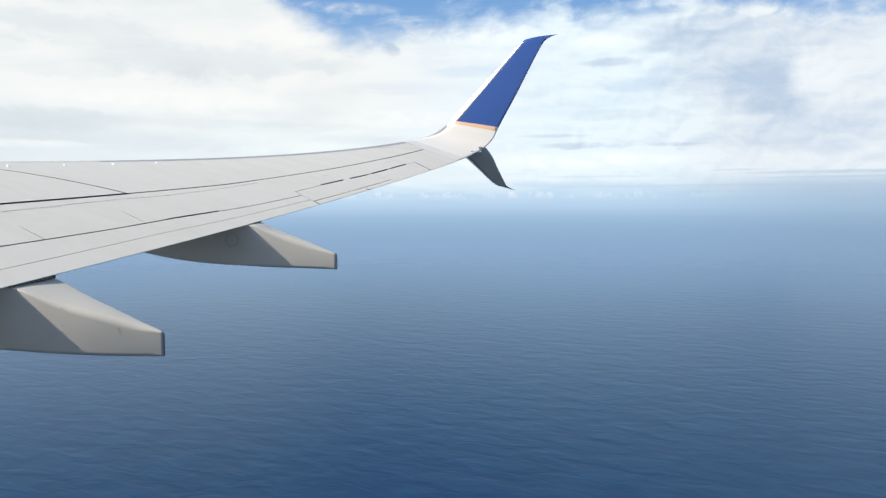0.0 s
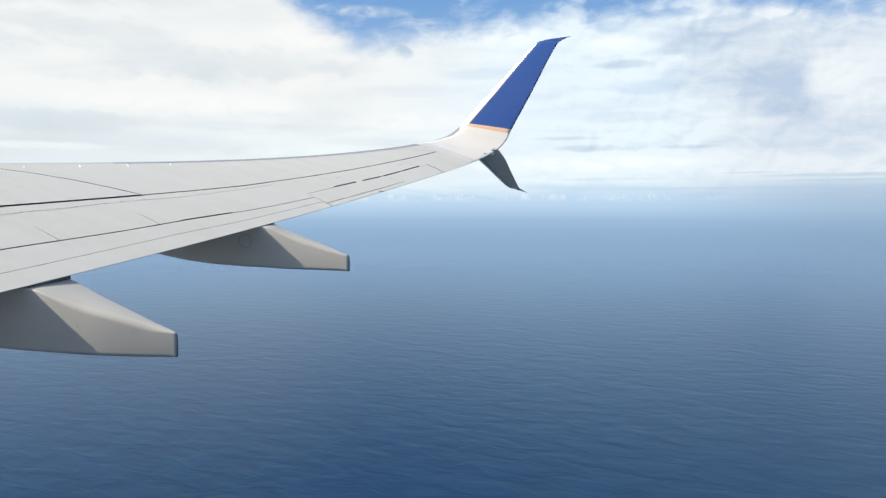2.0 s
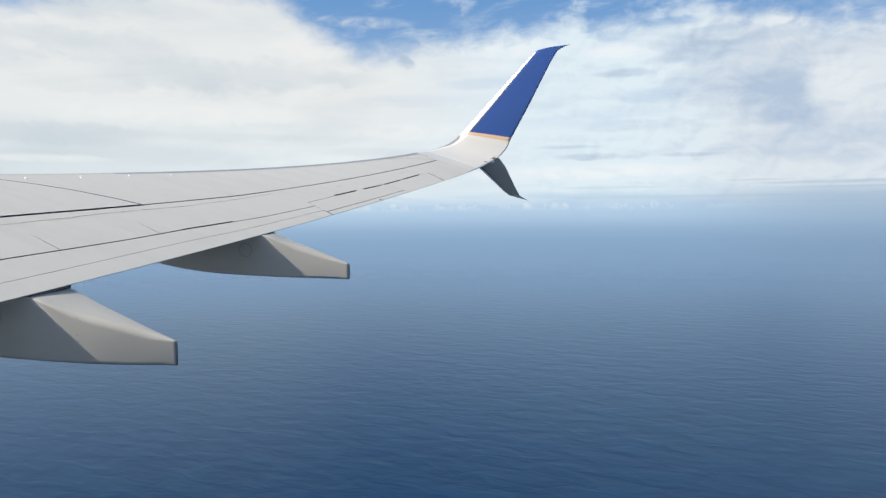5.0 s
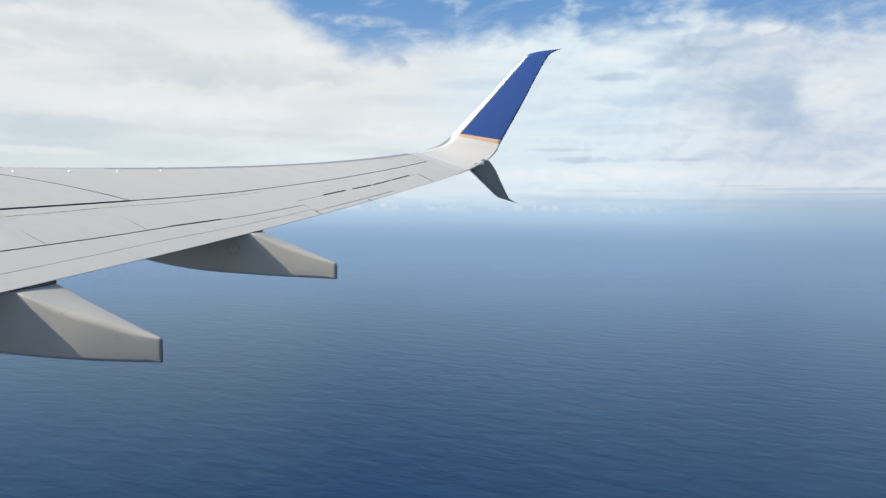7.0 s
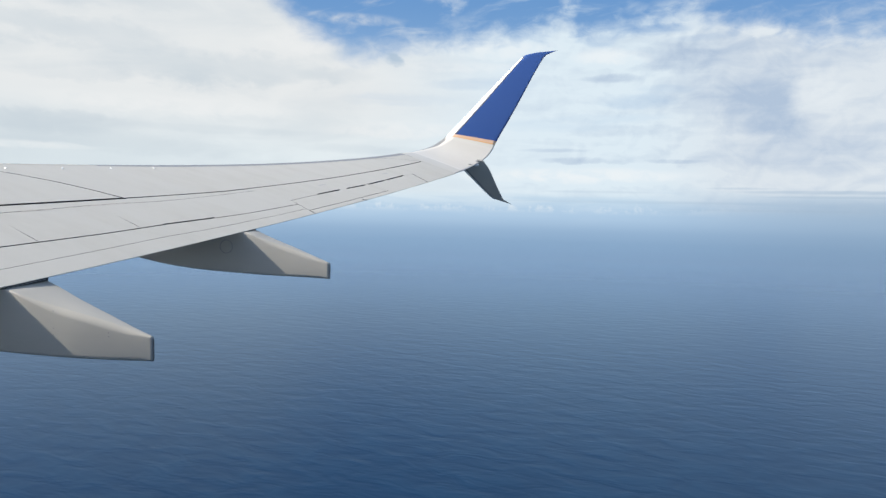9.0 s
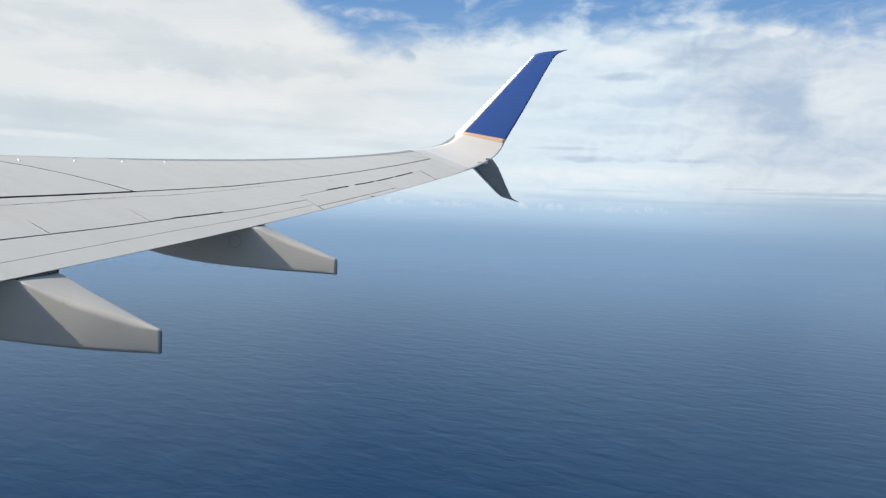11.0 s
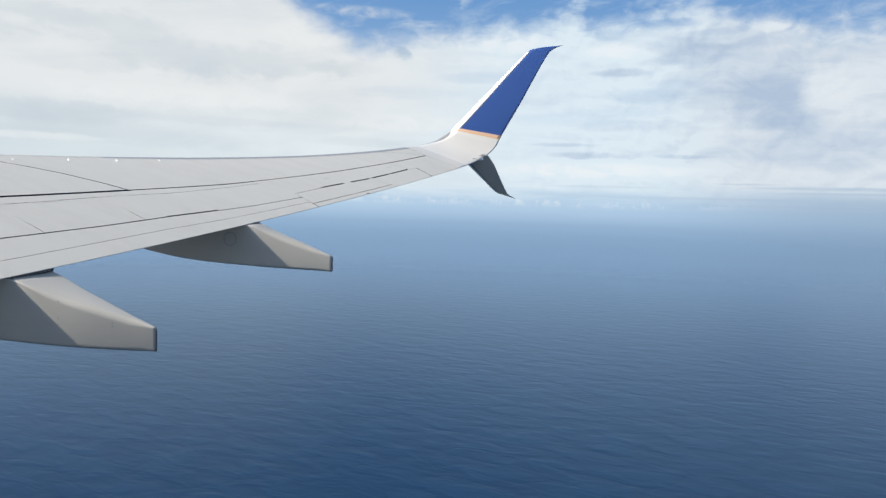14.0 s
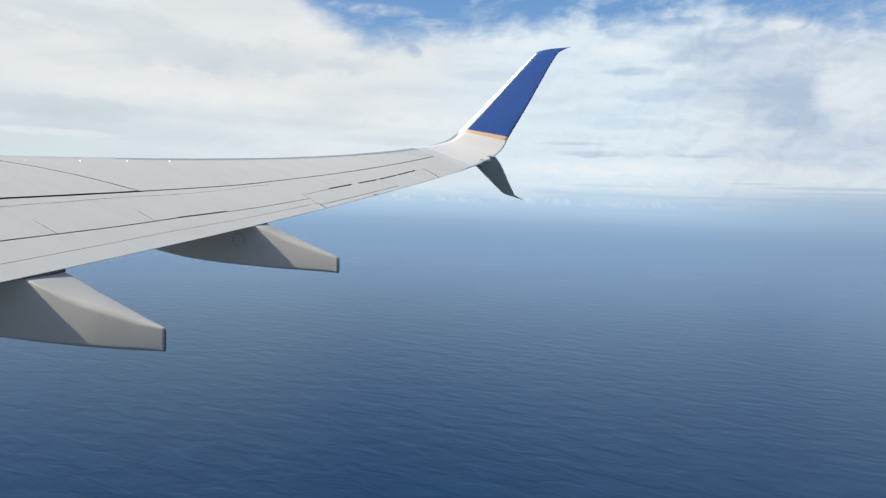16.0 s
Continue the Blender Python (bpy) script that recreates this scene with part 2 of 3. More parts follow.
    right = total([mul(hollow, 0.75), patch(24.6, 6.9, 3.8, 1.9, 0.34), patch(21.5, 9.8, 7.5, 3.6, 0.5, rough=0.7), patch(26.0, 4.4, 8.0, 1.7, 0.55, rough=0.5), patch(13.2, 10.3, 2.8, 0.42, 0.7), patch(17.5, 11.8, 4.6, 1.2, 0.45),
                   patch(27.8, 11.2, 5.0, 0.9, 0.35), patch(20.5, 12.6, 6.0, 1.0, 0.4), patch(10.3, 4.05, 3.0, 0.42, 0.8), patch(9.0, 4.9, 3.4, 0.2, 0.45), patch(17.8, 4.1, 2.6, 0.24, 0.6), patch(29.5, 5.8, 4.0, 1.4, 0.3),
                   patch(5.0, 8.2, 5.0, 0.5, 0.3), patch(13.0, 6.4, 7.0, 0.6, 0.3)])
    right = add(mul(right, 0.8), add(mul(relief, n.step(a, 2.0, 16.0, 0.35, 1.15)), mul(n.step(combed, 0.36, 0.72), 0.16)))
    right = sub(right, total([patch(12.8, 11.6, 3.4, 0.7, 0.55, -1.2), patch(26.8, 8.6, 1.8, 2.2, 0.22), patch(23.4, 13.3, 2.2, 0.6, 0.35), patch(11.0, 3.0, 12.0, 0.95, 0.7),
                              patch(4.6, 12.6, 6.0, 1.0, 0.4), patch(17.6, 14.6, 2.2, 0.6, 0.35), patch(7.0, 6.4, 7.0, 0.8, 0.25)]))
    shade = add(mul(left, sub(1.0, aft)), mul(right, aft))
    shade = n.math("MINIMUM", n.math("MAXIMUM", shade, 0.0), 1.0)
    white = n.mix(aft, n.mix(n.step(e, 3.0, 9.0), n.mix(n.step(a, -25.0, -14.0), (0.705, 0.785, 0.825), (0.79, 0.865, 0.895)), (0.815, 0.84, 0.845)), n.mix(n.step(a, 14.0, 24.0), (0.745, 0.855, 0.925), (0.735, 0.80, 0.855)))
    grey = n.mix(aft, (0.575, 0.655, 0.715), (0.455, 0.565, 0.715))
    # sunlit tops and thin bright layers
    lit = total([patch(12.8, 11.9, 3.6, 0.8, 0.8, -1.2), patch(10.5, 3.0, 11.0, 0.7, 0.9), patch(4.8, 12.5, 5.0, 0.8, 0.6), patch(23.4, 13.3, 2.4, 0.5, 0.28), patch(-21.0, 7.5, 11.0, 0.9, 0.5), patch(-29.5, 4.0, 4.5, 0.4, 0.4),
                 patch(-3.0, 6.3, 8.0, 0.8, 0.55), patch(27.6, 8.8, 2.2, 1.6, 0.35), patch(-11.0, 12.6, 4.0, 1.0, 0.4), patch(2.0, 11.2, 7.0, 0.5, 0.4)])
    lit = mul(lit, n.step(fine, 0.32, 0.62, 0.25, 1.0))
    picture = n.mix(cover, clear, n.mix(n.math("MINIMUM", lit, 1.0), n.mix(shade, white, grey), n.mix(aft, (0.895, 0.905, 0.90), (0.865, 0.915, 0.94))))
    # paler blue bands low down, then haze over the sea painted into the glow
    band = mul(n.step(add(e, mul(sub(layered, 0.5), 4.0)), 0.6, 2.3, 1.0, 0.0), 0.8)
    picture = n.mix(band, picture, n.mix(n.step(combed, 0.36, 0.64), (0.53, 0.69, 0.83), (0.70, 0.82, 0.90)))
    low = n.step(e, -0.2, 1.6, 1.0, 0.0)
    picture = n.mix(mul(low, 0.85), picture, (0.43, 0.60, 0.79))
    dull = mul(n.step(a, 12.0, 26.0, 0.0, 0.45), n.step(e, 0.8, 2.4, 1.0, 0.0))
    picture = n.mix(dull, picture, (0.39, 0.53, 0.70))
    # thin dark layers seen edge-on
    layers = total([patch(28.5, 1.85, 7.5, 0.17, 0.65, rough=0.5), patch(22.5, 2.1, 3.0, 0.11, 0.4, rough=0.5), patch(28.5, 1.5, 6.0, 0.12, 0.5, rough=0.5), patch(-3.8, 11.5, 1.0, 0.55, 0.85, rough=1.7),
                    patch(16.0, 1.0, 14.0, 0.14, 0.3, rough=0.5), patch(24.0, 0.5, 9.0, 0.13, 0.25, rough=0.5), patch(12.0, 1.75, 5.0, 0.14, 0.3, rough=0.5)])
    picture = n.mix(n.math("MINIMUM", mul(layers, n.step(combed, 0.25, 0.6, 0.5, 1.0)), 0.8), picture, (0.44, 0.56, 0.69))
    # small heaped clouds standing on the haze
    heap = n.noise(n.vec(a, mul(e, 1.2), 1.0), 1.9, 5, 0.6, 0.3)
    heap_top = mul(n.step(n.noise(n.vec(a, 3.0), 0.42, 4, 0.65), 0.34, 0.62), 0.75)
    tall = sub(add(heap_top, mul(sub(heap, 0.5), 1.9)), e)
    heaps = mul(mul(n.step(tall, -0.1, 0.5), n.step(e, -0.1, 0.6)), mul(n.step(a, -40.0, -8.0, 0.3, 1.0), n.step(a, 14.0, 23.0, 1.0, 0.1)))
    picture = n.mix(mul(heaps, 0.55), picture, (0.80, 0.87, 0.91))
    # below the horizon: far sea and haze painted into the glow, bluer downwards
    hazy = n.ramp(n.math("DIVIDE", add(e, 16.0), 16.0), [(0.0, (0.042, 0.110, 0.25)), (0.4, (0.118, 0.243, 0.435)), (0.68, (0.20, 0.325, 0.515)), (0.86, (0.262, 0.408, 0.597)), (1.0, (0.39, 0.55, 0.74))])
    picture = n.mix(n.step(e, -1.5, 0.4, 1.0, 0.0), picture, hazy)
    # duller haze, also painted in, towards the aft
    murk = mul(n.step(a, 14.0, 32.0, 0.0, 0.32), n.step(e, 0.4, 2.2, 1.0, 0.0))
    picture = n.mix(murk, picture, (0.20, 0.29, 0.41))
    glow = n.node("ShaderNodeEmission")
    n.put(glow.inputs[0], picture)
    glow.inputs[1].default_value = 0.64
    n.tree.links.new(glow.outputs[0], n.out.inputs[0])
    return n.mat


# ---------------------------------------------------------------- building helpers
def mesh_object(name, bm, materials, smooth=True):
    data = bpy.data.meshes.new(name)
    bmesh.ops.recalc_face_normals(bm, faces=bm.faces)
    bm.to_mesh(data)
    bm.free()
    for m in materials if isinstance(materials, (list, tuple)) else [materials]:
        data.materials.append(m)
    if smooth:
        data.polygons.foreach_set("use_smooth", [True] * len(data.polygons))
    return new(name, data)


def part(name, bm, material, parent, label="", smooth=True):
    ob = mesh_object(name, bm, material, smooth)
    ob.parent = parent
    top = parent
    while top.parent:
        top = top.parent
    ob.matrix_parent_inverse = Matrix.Translation(top.location).inverted() if parent == top else Matrix()
    return tagged(ob, label)


def sharp(ob, degrees=35):
    """Creases where faces meet at more than that angle."""
    bm = bmesh.new()
    bm.from_mesh(ob.data)
    for ed in bm.edges:
        if len(ed.link_faces) == 2 and ed.calc_face_angle(0) > radians(degrees):
            ed.smooth = False
    bm.to_mesh(ob.data)
    bm.free()
    return ob


def lerp_table(x, table):
    return float(np.interp(x, [p[0] for p in table], [p[1] for p in table]))


def grid_faces(bm, rows, closed=False, mat=0):
    """Quads between rows of vertices."""
    made = []
    for r0, r1 in zip(rows, rows[1:]):
        k = len(r0)
        for i in range(k if closed else k - 1):
            j = (i + 1) % k
            f = [r0[i], r0[j], r1[j], r1[i]]
            if len(set(f)) == 4:
                face = bm.faces.new(f)
                face.material_index = mat
                made.append(face)
    return made


# ---------------------------------------------------------------- sea and sky
SEA_LEVEL = -150.0
bm = bmesh.new()
rings = [0.0, 20, 60, 140, 300, 600, 1100, 1900, 3000, 4850]
rows = []
for r in rings[1:]:
    rows.append([bm.verts.new((r * math.sin(k * math.tau / 96), r * math.cos(k * math.tau / 96), 0)) for k in range(96)])
bm.faces.new(rows[0])
grid_faces(bm, rows, True)
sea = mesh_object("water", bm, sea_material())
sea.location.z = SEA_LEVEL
tagged(sea, "deep blue open sea with small wind waves", "sea", kind="structure")

bm = bmesh.new()
uv = bm.loops.layers.uv.new("degrees")
RADIUS, AHEAD = 4900.0, -10.0
steps_a = [-62 + 2 * k for k in range(63)]
steps_e = [-28, -24, -20, -16, -13, -11, -9, -7, -5, -4, -3, -2, -1.2, -0.6, 0, 0.6, 1.2, 2] + [3 + k for k in range(22)] + [27, 32, 38, 46, 55, 65, 75]
where = {}
rows = []
for el in steps_e:
    row = []
    for az in steps_a:
        h, v = radians(az + AHEAD), radians(el)
        vert = bm.verts.new((RADIUS * math.sin(h) * math.cos(v), RADIUS * math.cos(h) * math.cos(v), RADIUS * math.sin(v)))
        where[vert] = (az, el)
        row.append(vert)
    rows.append(row)
for f in grid_faces(bm, rows):
    for lp in f.loops:
        lp[uv].uv = where[lp.vert]
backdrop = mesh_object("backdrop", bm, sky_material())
tagged(backdrop, "blue sky with broken white and grey cloud, sea haze painted below", "sky", kind="structure")

# unseen cabin side behind the window, added to shade the fairings and close the place inboard
bm = bmesh.new()
rows = []
for x in (-16.0, -12.0, -8.0, -4.0, 0.0, 4.0, 8.0, 12.0, 16.0):
    arc = [radians(-74 + 4 * k) for k in range(38)]
    ring = [(r, t) for r, ts in ((0.0, arc), (0.07, arc[::-1])) for t in ts]
    rows.append([bm.verts.new((x, -2.15 + (1.88 - r) * math.cos(t), -0.45 + (1.95 - r) * math.sin(t))) for r, t in ring])
grid_faces(bm, rows, True)
bm.faces.new(rows[0])
bm.faces.new(rows[-1])
fuselage = mesh_object("wall_fuselage", bm, WHITE_PAINT)
tagged(fuselage, "unseen plain white side of the airliner's body, added for its shade", "wall", kind="structure")

# ---------------------------------------------------------------- the wing's form
# x aft, y outboard, z up
TE_X, TE_SWEEP, LE_SWEEP = -6.0, 0.26, 0.52
TIP_Y, TIP_CHORD, ROOT_Y, END_Y = 14.6, 1.35, 1.3, 14.5
CREST, CROWN = 0.18, 0.03


def chord(y):
    return TIP_CHORD + (LE_SWEEP - TE_SWEEP) * (TIP_Y - y)


def z_trail(y):
    return 0.00325 * y * y + 0.0969 * y - 1.302


def z_crest(y):
    return 0.00054036 * y ** 3 - 0.00870241 * y * y + 0.08969234 * y + 0.06145919


def wing_x(y, u):
    return TE_X + TE_SWEEP * y - (1 - u) * chord(y)


def upper(y, u, down=0.0):
    c = chord(y)
    if u >= CREST:
        s = (u - CREST) / (1 - CREST)
        z = z_crest(y) + (z_trail(y) - z_crest(y)) * s + CROWN * c * s * (1 - s)
    else:
        w = 1 - max(u, 0) / CREST
        z = z_crest(y) - 0.055 * c * (1 - math.sqrt(max(0, 1 - w * w)))
    return Vector((wing_x(y, u), y, z - down))


def lower(y, u):
    c = chord(y)
    z0, z1 = z_crest(y) - 0.055 * c, z_trail(y) - 0.006
    z = z0 + (z1 - z0) * u - 0.19 * c * math.sqrt(max(u, 0)) * (1 - u) ** 1.7
    return Vector((wing_x(y, u), y, z))


wing = new("aircraft_wing")
wing.empty_display_size = 0.5
wing.location = (-6.5, ROOT_Y, -0.8)
tagged(wing, "light grey airliner wing with blue split winglet and flap fairings", "aircraft wing")

# inner body, just under the outer panels
bm = bmesh.new()
us = [1 - k / 14 for k in range(15)]
us_nose = [0.13, 0.09, 0.055, 0.03, 0.012, 0.003]
rows = []
for k in range(29):
    y = ROOT_Y + (END_Y - ROOT_Y) * k / 28
    ring = [upper(y, u, lerp_table(u, [(0, 0.003), (0.03, 0.004), (0.06, 0.016), (0.9, 0.016), (1.0, 0.004)])) for u in [*[v for v in us if v > 0.15], *us_nose, 0]]
    ring += [lower(y, u) for u in (0.004, 0.02, 0.06, 0.14, 0.25, 0.4, 0.55, 0.7, 0.85, 0.96, 1)]
    rows.append([bm.verts.new(p) for p in ring])
grid_faces(bm, rows, True)
bm.faces.new(rows[0])
bm.faces.new(rows[-1])
body = sharp(part("wing_body", bm, GREY_PAINT, wing))
body.data.materials.append(SEAL)
for poly in body.data.polygons:
    if poly.normal.z > 0.2:
        poly.material_index = 1

SPAR = [(1, 0.583), (6.508, 0.583), (7.899, 0.597), (9.275, 0.614), (10.379, 0.604), (11.699, 0.587), (13.407, 0.5465), (14.422, 0.514), (14.67, 0.508)]
JOIN = [(1, 0.6375), (6.327, 0.6375), (7.549, 0.637), (8.249, 0.657), (9.158, 0.6535), (9.763, 0.645)]
FLAP = [(1, 0.829), (5.771, 0.8306), (6.885, 0.8434), (7.629, 0.846), (8.322, 0.860), (8.876, 0.8705), (9.835, 0.873)]
AFT_FLAP = [(1, 0.932), (5.451, 0.932), (7.305, 0.9255), (8.16, 0.9346), (9.78, 0.937)]
HINGE = [(9.877, 0.820), (10.565, 0.807), (11.165, 0.802), (11.86, 0.802), (12.401, 0.790), (13.119, 0.772), (13.406, 0.765)]
SLAT = [(1, 0.184), (6.514, 0.186), (8.655, 0.202), (9.464, 0.213), (14.533, 0.236)]
SLANT = [(0.187, 6.932), (0.237, 7.201), (0.307, 7.432), (0.396, 7.624), (0.50, 7.778), (0.604, 7.887)]
# joints across the span: place along the span by chord share
STEP = [(0.187, 8.632), (0.603, 8.877)]
PLAIN = [(0.640, 7.720), (0.846, 7.599)]
LIFT = [(0.656, 8.452), (0.860, 8.322)]
REAR = [(0.6035, 9.781), (0.645, 9.763), (0.869, 9.618)]
BREAK = [(0.604, 10.0), (0.727, 9.939), (0.820, 9.877), (0.869, 9.838), (0.935, 9.782), (1.0, 9.72)]
BAY = [(0.602, 10.658), (0.807, 10.545)]
BAY_END = [(0.546, 13.215), (0.771, 13.139)]
AILERON_END = [(0.765, 13.406), (0.809, 13.383), (0.872, 13.345), (0.936, 13.301), (1.0, 13.25)]
TAB_END = [(0.958, 11.938), (1.0, 11.9)]
TIP_JOINT = 14.42


def skin(name, y0, y1, u0, u1, gaps=(0.006, 0.006, 0.006, 0.006), material=None, label="", nu=10, deep=0.016):
    """One panel of the upper skin. u0, u1: chord shares or tables by y; y0, y1: numbers or tables by u; gaps: half the joint, in metres, at u0, u1, y0, y1."""
    bm = bmesh.new()
    ends = [lerp_table(0.4, v) if isinstance(v, list) else v for v in (y0, y1)]
    ny = max(3, int(abs(ends[1] - ends[0]) / 0.22))
    rows = []
    for i in range(ny + 1):
        row = []
        for j in range(nu + 1):
            ym = ends[0] + (ends[1] - ends[0]) * i / ny
            lo = (lerp_table(ym, u0) if isinstance(u0, list) else u0) + gaps[0] / chord(ym)
            hi = (lerp_table(ym, u1) if isinstance(u1, list) else u1) - gaps[1] / chord(ym)
            u = lo + (hi - lo) * j / nu
            a = (lerp_table(u, y0) if isinstance(y0, list) else y0) + gaps[2]
            b = (lerp_table(u, y1) if isinstance(y1, list) else y1) - gaps[3]
            y = a + (b - a) * i / ny
            lo = (lerp_table(y, u0) if isinstance(u0, list) else u0) + gaps[0] / chord(y)
            hi = (lerp_table(y, u1) if isinstance(u1, list) else u1) - gaps[1] / chord(y)
            row.append(bm.verts.new(upper(y, lo + (hi - lo) * j / nu)))
        rows.append(row)
    grid_faces(bm, rows)
    border = [*rows[0], *[r[-1] for r in rows[1:]], *reversed(rows[-1][:-1]), *reversed([r[0] for r in rows[1:-1]])]
    under = [bm.verts.new(v.co - Vector((0, 0, deep))) for v in border]
    for k in range(len(border)):
        m = (k + 1) % len(border)
        f = bm.faces.new((border[k], border[m], under[m], under[k]))
        side = 2 if k < nu else 1 if k < nu + ny else 3 if k < 2 * nu + ny else 0
        f.material_index = 1 if gaps[side] > 0 else 0
    ob = part(name, bm, [material or GREY_PAINT, SEAL], wing, label)
    return sharp(ob)


# forward skin: two plates meeting at a slanted joint
skin("leading_edge_slat", ROOT_Y, 8.632, 0.0, SLAT, (0, 0, 0, 0), material=FAIRING_PAINT, label="grey painted leading edge slat", nu=12)
skin("forward_skin", ROOT_Y, SLANT, SLAT, SPAR, (0, 0.022, 0, 0.012), nu=20)
skin("forward_skin", SLANT, STEP, SLAT, SPAR, (0, 0.012, 0.012, 0), nu=20)
skin("forward_skin", STEP, TIP_JOINT, SLAT, SPAR, (0, 0.011, 0, 0), nu=18)
skin("leading_edge_slat", 8.632, END_Y, 0.0, SLAT, (0, 0.0, 0, 0), material=SLAT_METAL, label="leading edge painted dark for the bend's shade slat", nu=12)
# strip between spar and spoilers
skin("spar_strip", ROOT_Y, 7.89, SPAR, JOIN, (0.024, 0.004, 0, 0.0), nu=3)
skin("spar_strip", 7.89, REAR, SPAR, JOIN, (0.014, 0.003, 0, 0.0), nu=3)
# spoilers and the fixed skin outboard of them
CUT = [[(u, y + lean * (u - 0.636) + d * (-0.0002 if u < 0.73 else 0.0008 if u < 0.75 else 0.003)) for u in (0.636, 0.678, 0.728, 0.779, 0.844)]
       for y, lean in ((6.290, -0.52), (7.417, -0.58)) for d in (-1, 1)]
skin("spoiler", ROOT_Y, CUT[0], JOIN, FLAP, (0.004, 0.011, 0, 0.0002), nu=10)
skin("spoiler", CUT[1], CUT[2], JOIN, FLAP, (0.004, 0.011, 0.0002, 0.0002), nu=10)
skin("spoiler", CUT[3], PLAIN, JOIN, FLAP, (0.004, 0.011, 0.0002, 0.0), nu=10)
skin("spoiler", PLAIN, LIFT, JOIN, FLAP, (0.004, 0.022, 0.0, 0.0), nu=6)
skin("rear_skin", LIFT, REAR, JOIN, FLAP, (0.003, 0.004, 0.0, 0.0), nu=6)
skin("rear_skin", REAR, BREAK, SPAR, FLAP, (0.008, 0.004, 0.0, 0.0), nu=6)
skin("aileron_bay_skin", BREAK, BAY, SPAR, HINGE, (0.008, 0.002, 0, 0), nu=6)
skin("aileron_bay_skin", BAY, BAY_END, SPAR, HINGE, (0.010, 0.028, 0, 0), nu=6)
skin("aileron_bay_skin", BAY_END, TIP_JOINT, SPAR, [(13.139, 0.771), (13.406, 0.765), (14.42, 0.752)], (0.012, 0.0, 0, 0.0), nu=6)
# flaps
skin("flap", ROOT_Y, BREAK, FLAP, AFT_FLAP, (0.008, 0.003, 0, 0.001), nu=4)
skin("aft_flap", ROOT_Y, BREAK, AFT_FLAP, 1.0, (0.003, 0, 0, 0.004), nu=3, deep=0.004)
# aileron with its tab, and the fixed tip
skin("aileron", BREAK, AILERON_END, HINGE, 0.958, (0.006, 0.005, 0.003, 0.006), nu=6)
skin("aileron_tab", BREAK, TAB_END, 0.958, 1.0, (0.006, 0, 0.014, 0.004), nu=2, deep=0.004)
skin("aileron_edge", TAB_END, AILERON_END, 0.958, 1.0, (-0.005, 0, 0.0, 0.014), nu=2, deep=0.004)
skin("tip_skin", AILERON_END, TIP_JOINT, [(13.406, 0.765), (14.42, 0.752)], 1.0, (0.0, 0, 0.014, 0), nu=8, deep=0.004)
skin("tip_skin", TIP_JOINT, END_Y, SLAT, 1.0, (0, 0, 0.0, 0), nu=34, deep=0.004)
# blocks that break the aileron's hinge joint
for y, half in ((11.215, 0.085), (11.87, 0.03), (12.49, 0.022)):
    skin("hinge_cover", y - half, y + half, [(p, v - 0.016) for p, v in HINGE], [(p, v + 0.008) for p, v in HINGE], (0, 0, 0, 0), nu=2)

# vortex generators, coloured white and turned to the sun for their glint
for y in (7.499, 8.105, 8.689, 9.271):
    bm = bmesh.new()
    p = upper(y, 0.2385)
    along, across = Vector((0.94, -0.34, -0.06)), Vector((0.34, 0.94, 0)) * 0.004
    foot, head = ((-0.024, -0.01), (0.020, -0.01)), ((0.018, 0.014), (-0.008, 0.014))
    sides = [[bm.verts.new(p + along * d + Vector((0, 0, h)) + across * k) for d, h in (*foot, *head)] for k in (-1, 1)]
    grid_faces(bm, sides, True)
    bm.faces.new(sides[0])
    bm.faces.new(sides[1])
    part("vortex_generator", bm, BRIGHT_WHITE, wing, "small metal vane, white for its glint", smooth=False)


# ---------------------------------------------------------------- winglet and strake
def smooth_between(stations, v):
    """A point on the smooth curve through the stations; v from 0 to their number less one."""
    k = min(int(v), len(stations) - 2)
    t = v - k
    p = [np.array(stations[min(max(k + d, 0), len(stations) - 1)], float) for d in (-1, 0, 1, 2)]
    if k == 0:
        p[0] = 2 * p[1] - p[2]
    return 0.5 * (2 * p[1] + (p[2] - p[0]) * t + (2 * p[0] - 5 * p[1] + 4 * p[2] - p[3]) * t * t + (3 * p[1] - p[0] - 3 * p[2] + p[3]) * t ** 3)


TIP_C = chord(END_Y)


def profile_top(f):
    a, b = upper(END_Y, 0.0).z, upper(END_Y, 1.0).z
    return (upper(END_Y, f).z - (a + (b - a) * f)) / TIP_C


def profile_bottom(f):
    a, b = upper(END_Y, 0.0).z, upper(END_Y, 1.0).z
    return (lower(END_Y, f).z + 0.005 * f - (a + (b - a) * f)) / TIP_C


